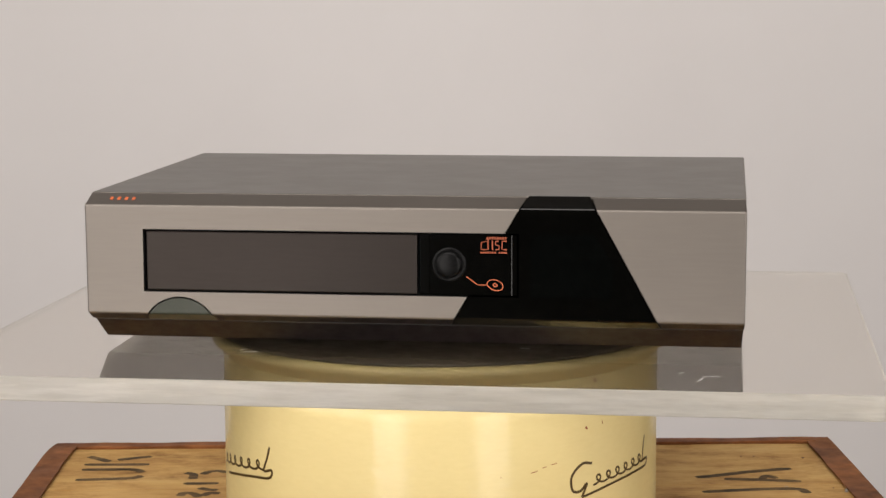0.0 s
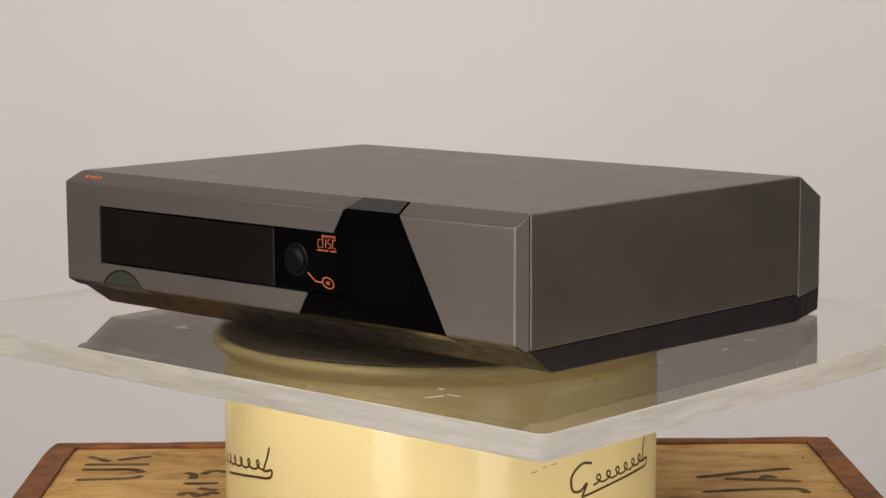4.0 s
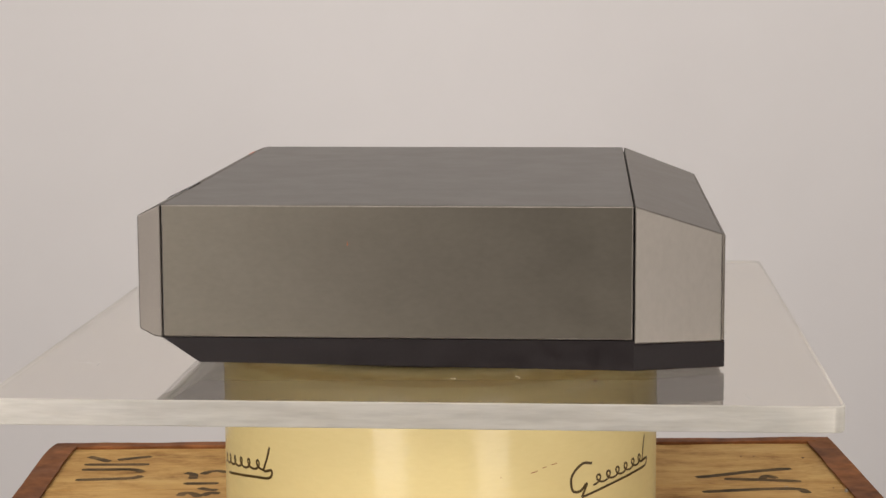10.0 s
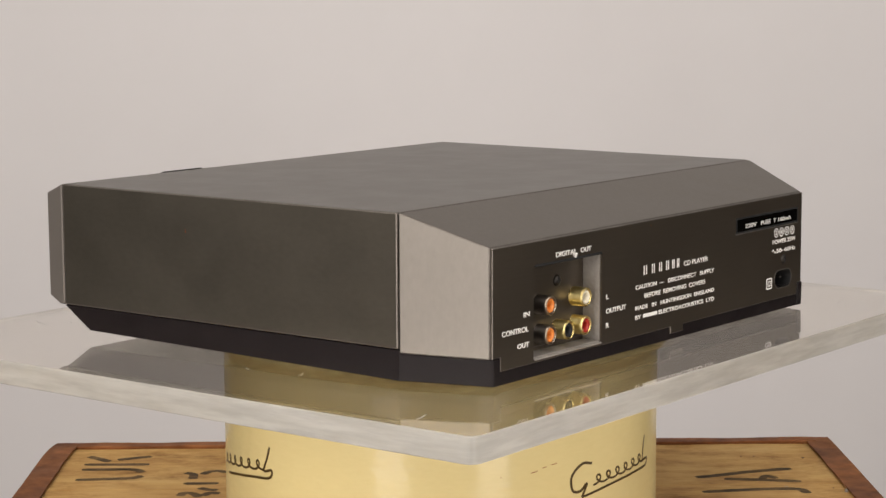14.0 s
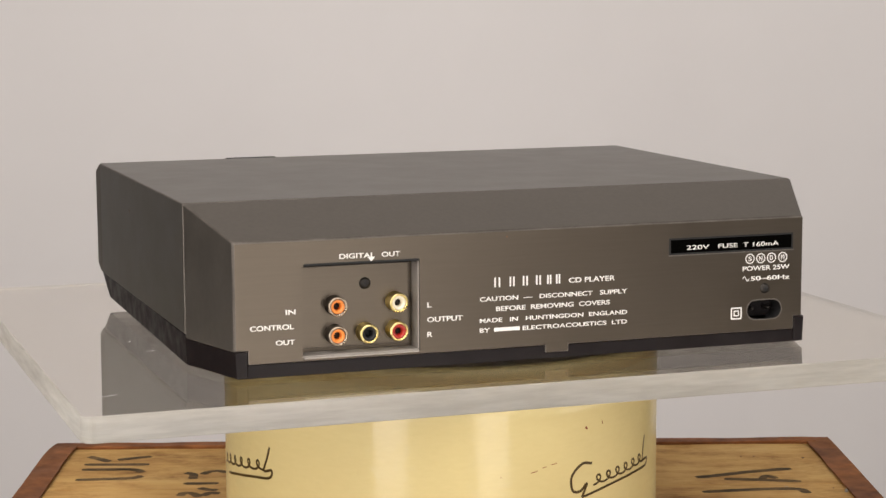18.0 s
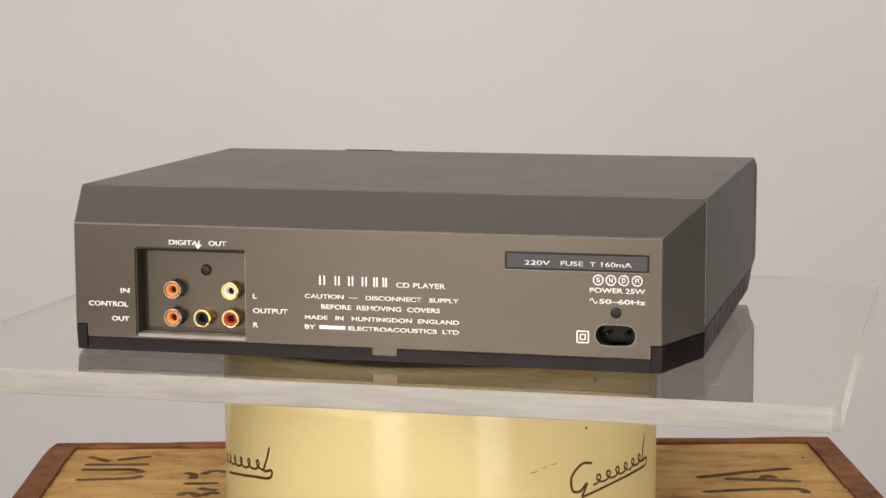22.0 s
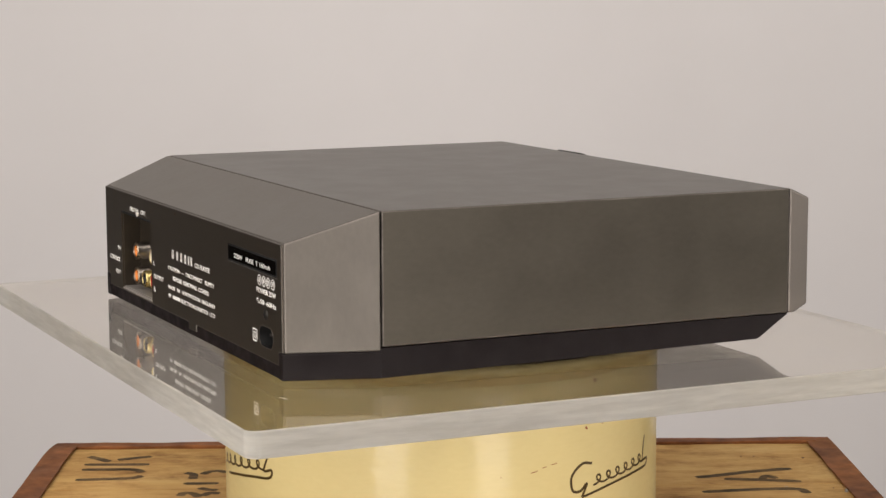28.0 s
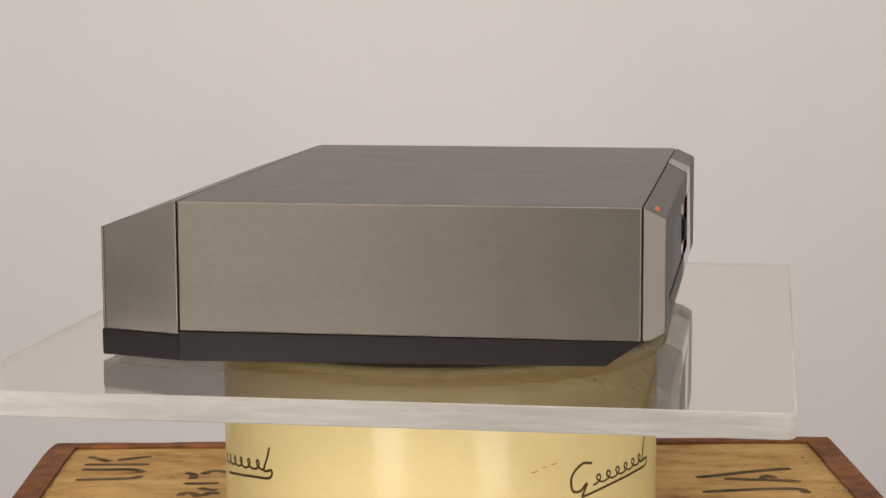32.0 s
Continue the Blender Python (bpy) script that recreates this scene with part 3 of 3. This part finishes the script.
    part("open_button", moved(lathe([(0.0065, 0.001), (0.0065, -0.0008), (0.0062, -0.0013), (0.0053, -0.0018), (0.0036, -0.0021), (0.0017, -0.0022), (0, -0.0022)], 64, "Y"), bx - 0.0003, by, bz), BUTTON, root, "round black domed push button")

    def face(u, v, h):
        return (u, by - max(h, 0), v)

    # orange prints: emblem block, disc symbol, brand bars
    z0, z1, x0, x1 = 0.0531, 0.0609, 0.0348, 0.0476
    emblem = [*[([(x0 + 0.0030 + 0.00125 * k, z1 - 0.0002), (x0 + 0.0038 + 0.00125 * k, z1 - 0.0002)], 0.0016) for k in range(8)], *[([(x0 + 0.00110 * k, z0 + 0.0004), (x0 + 0.0008 + 0.00110 * k, z0 + 0.0004)], 0.0016) for k in range(12) if k != 7],
              ([(x0 + 0.0004, 0.0553), (x0 + 0.0004, 0.0585), (x0 + 0.0035, 0.0589), (x0 + 0.0036, 0.0549), (x0 + 0.0004, 0.0549)], 0.0008), ([(x0 + 0.0037, 0.0549), (x0 + 0.0037, 0.0602)], 0.0010),
              ([(x0 + 0.0058, 0.0549), (x0 + 0.0058, 0.0592)], 0.0011), ([(x0 + 0.0088, 0.0592), (x0 + 0.0073, 0.0588), (x0 + 0.0073, 0.0573), (x0 + 0.0090, 0.0568), (x0 + 0.0090, 0.0551), (x0 + 0.0073, 0.0549)], 0.0010),
              ([(x1, 0.0592), (x1 - 0.0022, 0.0590), (x1 - 0.0024, 0.0552), (x1, 0.0549)], 0.0011), ([(x0 + 0.0025, 0.0600), (x1 - 0.0005, 0.0600)], 0.0004)]
    for pts, w in emblem:
        part("emblem_bar", ribbon([tuple(p) for p in pts], w * 0.52, face, 0.00008, False), EMBLEM_INK, root, "dull orange printed emblem stroke")
    part("disc_symbol", ribbon([(0.0279, 0.0417), (0.0334, 0.0377), (0.0378, 0.0377)], 0.0004, face, 0.00008, False), ORANGE_INK, root, "orange printed line of the disc symbol")
    for a, b, w in ((0.0040, 0.0025, 0.0004), (0.0010, 0.0007, 0.0004)):
        loop = [(0.0419 + a * math.cos(t) * 0.94 - b * math.sin(t) * -0.34, 0.0377 - a * math.cos(t) * 0.30 + b * math.sin(t) * 0.94) for t in [2 * math.pi * k / 32 for k in range(33)]]
        part("disc_symbol", ribbon(loop, w, face, 0.00008, False), ORANGE_INK, root, "orange printed oval of the disc symbol")

    def on_bevel(u, v, h):
        y = YSF + (YF - YSF) * v
        return (u, y - 0.0003 - h * 0.4, ZT + (0.0746 - ZT) * v + h + 0.0002)

    for k in range(4):
        x = -0.1499 + 0.0037 * k
        part("brand_bar", ribbon([(x, 0.5), (x + 0.0016, 0.5)], 0.19, on_bevel, 0.00012, False), ORANGE_INK, root, "orange printed brand bar")

    # rear: tapered cowl, panel with a socket recess
    cow = [(HW, YSB + 0.0004, ZT), (HW, YSB + 0.0004, 0.0150), (0.1467, YK - 0.0008, 0.0653), (0.1467, YK - 0.0008, 0.0142)]
    v = [(s * x + (0.0008 if y > YSB + 0.001 else 0), y, z) for s in (-1, 1) for x, y, z in cow]
    cowl = part("rear_cowl", solid(v, [(0, 1, 5, 4), (2, 6, 7, 3), (0, 4, 6, 2), (1, 3, 7, 5), (0, 2, 3, 1), (4, 5, 7, 6)], 0.0007, 2, 1), [COWL, EDGE], root, "satin grey tapered rear cowl")
    hole = (0.0576, 0.1152, YK - 0.0145, YK + 0.01, 0.0098, 0.0534)
    carve(cowl, box(*hole), BRUSHED)
    carve(base, box(*hole), BRUSHED)
    panel_r = part("rear_panel", prism([(0.1472, 0.0147), (0.1472, 0.0650), (-0.1457, 0.0650), (-0.1457, 0.0147), (-0.1412, 0.0147), (-0.1412, 0.0082), (-0.0185, 0.0082), (-0.0185, 0.0046), (-0.0063, 0.0046), (-0.0063, 0.0082), (0.1412, 0.0082), (0.1412, 0.0147)], YK - 0.0008, YK + 0.0004, 0.0004, 1), [BRUSHED, EDGE], root, "brushed dark grey rear panel")
    carve(panel_r, box(*hole), BRUSHED)
    # lower rim coloured as if lit, top rim black for the recess shade
    for c, d, mat in ((0.0092, 0.0101, RECESS_LIT), (0.0528, 0.0540, SEAM)):
        part("recess_rim", box(0.0580, 0.1142, YK - 0.0006, YK + 0.0007, c, d, 0.0002, 1), mat, root)
    # matching walls: one coloured lit, the other left dark as its shaded side
    for a, b, mat in ((0.05765, 0.0582, RECESS_LIT), (0.1146, 0.11515, BRUSHED)):
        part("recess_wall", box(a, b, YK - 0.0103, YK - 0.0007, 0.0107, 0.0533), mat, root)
    # floor's brightness is painted with the pale recess tone
    part("recess_floor", box(0.0577, 0.1151, YK - 0.0103, YK - 0.0007, 0.0088, 0.0106, 0.0002, 1), RECESS_LIT, root, "recess floor with its brightness put into the colour")
    part("recess_back", box(0.0577, 0.1151, YK - 0.0120, YK - 0.0104, 0.0107, 0.0533), BRUSHED, root)
    part("socket_plate", box(0.0594, 0.1130, YK - 0.0104, YK - 0.0097, 0.0124, 0.0512, 0.0005, 2, 1), [BRUSHED, EDGE], root, "grey socket plate with a pale edge")

    def socket(x, z, ring, core, lab):
        s = part("phono_socket", moved(lathe([(0.0034, 0), (0.0051, 0), (0.0051, 0.0022), (0.0047, 0.0026), (0.0047, 0.0094), (0.0044, 0.0101), (0.0037, 0.0102), (0.0034, 0.0099), (0.0034, 0)], 40, "Y"), 0, 0, 0), ring, root, lab)
        s.matrix_basis = pose(x, YK - 0.0124, z)
        part("insulator", lathe([(0.0017, 0.002), (0.0017, 0.0084), (0.0022, 0.0095), (0.0031, 0.0099), (0.0034, 0.0096), (0.0034, 0.002)], 40, "Y"), core, s)
        if ring is SOCKET_GREY:
            part("front_ring", lathe([(0.0037, 0.0100), (0.0038, 0.0103), (0.0042, 0.0103), (0.0046, 0.0101), (0.00478, 0.0096), (0.00478, 0.0092)], 40, "Y"), CREAM_METAL, s, "pale plated front ring")
        part("contact", lathe([(0, 0.004), (0.0017, 0.004), (0.0017, 0.0062), (0, 0.0064)], 24, "Y"), SEAM, s)

    socket(0.0970, 0.0325, SOCKET_GREY, ORANGE_PL, "grey phono socket with orange centre")
    socket(0.0970, 0.0186, SOCKET_GREY, ORANGE_PL, "grey phono socket with orange centre")
    socket(0.0817, 0.0187, GOLD, SEAM, "gold phono socket with black centre")
    socket(0.0669, 0.0190, GOLD, RED_PL, "gold phono socket with red centre")
    socket(0.0669, 0.0327, GOLD, WHITE_PL, "gold phono socket with cream centre")

    def screw(x, y, z, r):
        bm = lathe([(0, 0.0012), (r * 0.6, 0.0011), (r * 0.92, 0.0007), (r, 0), (r, -0.001)], 32, "Y")
        s = part("screw", moved(bm, x, y, z), STEEL, root, "blackened cross-head screw")
        part("slot", box(x - r * 0.55, x + r * 0.55, y + 0.0010, y + 0.00125, z - 0.0003, z + 0.0003), SEAM, s)
        part("slot", box(x - 0.0003, x + 0.0003, y + 0.0010, y + 0.0013, z - r * 0.55, z + r * 0.55), SEAM, s)

    screw(0.0816, YK - 0.0097, 0.0420, 0.0029)
    screw(-0.1248, YK + 0.0001, 0.0297, 0.0027)

    # mains inlet, figure of eight
    cx, cz, r, d = -0.1246, 0.0190, 0.0048, 0.0046
    eight = []
    for k in range(48):
        a = 2 * math.pi * k / 48
        eight.append((cx + math.copysign(d, math.cos(a)) * min(1, abs(math.cos(a)) * 4) + r * math.cos(a), cz + r * math.sin(a)))
    carve(panel_r, prism(eight, YK - 0.02, YK + 0.01), SEAM)
    carve(cowl, prism(eight, YK - 0.012, YK + 0.01), SEAM)
    inlet = part("mains_inlet", prism(eight, YK - 0.0118, YK - 0.0095), PLASTIC, root, "black figure-of-eight mains inlet")
    for s in (1, -1):
        part("pin", moved(lathe([(0.0011, 0), (0.0011, 0.0055), (0.0006, 0.0063), (0, 0.0064)], 20, "Y"), cx + s * d, YK - 0.0095, cz), STEEL, inlet)

    # printing on the rear panel
    y = YK + 0.0004
    for words, a, b, c, e in (("DIGITAL", 0.0970, 0.0796, 0.0555, 0.0579), ("OUT", 0.0763, 0.0672, 0.0555, 0.0579), ("IN", 0.1231, 0.1183, 0.0307, 0.0331), ("CONTROL", 0.1401, 0.1192, 0.0238, 0.0263), ("OUT", 0.1280, 0.1188, 0.0166, 0.0190),
                             ("L", 0.0539, 0.0518, 0.0302, 0.0326), ("OUTPUT", 0.0540, 0.0361, 0.0231, 0.0256), ("R", 0.0540, 0.0513, 0.0160, 0.0185), ("CD PLAYER", -0.0185, -0.0429, 0.0381, 0.0406),
                             ("CAUTION  —   DISCONNECT   SUPPLY", 0.0274, -0.0494, 0.0314, 0.0336), ("BEFORE  REMOVING  COVERS", 0.0191, -0.0402, 0.0264, 0.0287), ("MADE   IN   HUNTINGDON  ENGLAND", 0.0275, -0.0495, 0.0211, 0.0232),
                             ("BY", 0.0275, 0.0222, 0.0164, 0.0185), ("ELECTROACOUSTICS  LTD", 0.0055, -0.0495, 0.0164, 0.0185), ("POWER 25W", -0.1123, -0.1385, 0.0389, 0.0413), ("50–60Hz", -0.1168, -0.1386, 0.0338, 0.0361)):
        lettering(words, a, b, c, e, y, WHITE_INK, root)
    for a, b in ((0.0200, 0.0170), (0.0122, 0.0096), (0.0054, 0.0028), (-0.0014, -0.0040), (-0.0072, -0.0094), (-0.0118, -0.0140)):
        for u in (a - 0.0004, b + 0.0004):
            part("brand_bar", box(u - 0.0004, u + 0.0004, y, y + 0.0001, 0.0381, 0.0427), WHITE_INK, root, "white printed brand bar")
    part("brand_bar", box(0.0070, 0.0202, y, y + 0.0001, 0.0166, 0.0184), WHITE_INK, root, "white printed brand bar")
    part("plate_border", box(-0.1402, -0.0718, y, y + 0.0002, 0.0489, 0.0573), SEAM, root, "black border round the fuse plate")
    part("plate_edge", box(-0.1404, -0.0716, y, y + 0.0004, 0.0484, 0.0489), EDGE, root, "pale lower edge of the fuse plate")
    plate = part("fuse_plate", box(-0.1393, -0.0727, y, y + 0.0003, 0.0498, 0.0564), GLOSSBLACK, root, "glossy black fuse rating plate")
    lettering("220V", -0.0812, -0.0935, 0.0512, 0.0534, y + 0.0003, WHITE_INK, plate, bold=0.004)
    lettering("FUSE  T 160mA", -0.0985, -0.1321, 0.0512, 0.0534, y + 0.0003, WHITE_INK, plate, bold=0.004)

    part("rust_spot", moved(lathe([(0, 0.0001), (0.0004, 0.00008), (0.0005, 0)], 12, "Y"), 0.0135, y, 0.0622), KNOT, root, "tiny rust spot")

    def rear(u, v, h):
        return (u, y + max(h, 0), v)

    part("inlet_rim", ribbon([(cx + (u - cx) * 1.035, cz + (v - cz) * 1.06) for u, v in eight + eight[:1]], 0.0005, rear, 0.0002, False), EDGE, root, "thin pale rim round the mains inlet")
    for k, (xc, letter) in enumerate(((-0.1163, "S"), (-0.1223, "N"), (-0.1283, "D"), (-0.1346, "FI"))):
        loop = [(xc + 0.0023 * math.cos(2 * math.pi * i / 28), 0.0450 + 0.0023 * math.sin(2 * math.pi * i / 28)) for i in range(29)]
        part("approval_ring", ribbon(loop, 0.0005, rear, 0.0001, False), WHITE_INK, root, "white printed approval circle")
        lettering(letter, xc + 0.0009, xc - 0.0009, 0.0438, 0.0462, y, WHITE_INK, root, bold=0.02)
    wave = [(-0.1124 - 0.0036 * k / 16, 0.0350 + 0.0011 * math.sin(2 * math.pi * k / 16)) for k in range(17)]
    part("wave_symbol", ribbon(wave, 0.0004, rear, 0.0001, False), WHITE_INK, root, "white printed mains wave")
    for s, w in ((0.0027, 0.0006), (0.0012, 0.0005)):
        sq = [(-0.1091 + a * s, 0.0178 + b * s) for a, b in ((-1, -1), (1, -1), (1, 1), (-1, 1), (-1, -1))]
        for p, q in zip(sq, sq[1:]):
            part("double_square", ribbon([p, q], w, rear, 0.0001, False), WHITE_INK, root, "white printed insulation symbol side")
    part("arrow", prism([(0.0833, 0.0558), (0.0799, 0.0558), (0.0816, 0.0538)], y, y + 0.0009), WHITE_INK, root, "white printed arrow head")
    return root


room()
crate()
cream_can()
PLATTER_THING = turntable_platter()
SHEET = acrylic_sheet()
PLAYER = cd_player()


def motions():
    """One turn of the table carries platter, sheet and player together."""
    table = ((0, -7.97), (1, -16.24), (2, -24.80), (3, -33.52), (4, -42.30), (5, -51.08), (6, -59.82), (7, -68.50), (8, -77.10), (9, -85.64), (10, -94.10), (11, -102.52), (12, -110.88), (13, -119.22), (14, -127.54), (15, -135.85), (16, -144.16), (17, -152.48), (18, -160.81), (19, -169.17), (20, -177.55), (21, -185.95), (22, -194.38), (23, -202.83), (24, -211.31), (25, -219.81), (26, -228.32), (27, -236.86), (28, -245.39), (29, -253.91), (30, -262.40), (31, -270.83), (32, -279.15))
    about = [(t, pose(0, 0, 0, 0, 0, a)) for t, a in table]
    walk(PLATTER_THING, about)
    walk(SHEET, about)
    walk(PLAYER, [(t, m @ pose(0.0031, 0.0036, 0)) for t, m in about])


motions()
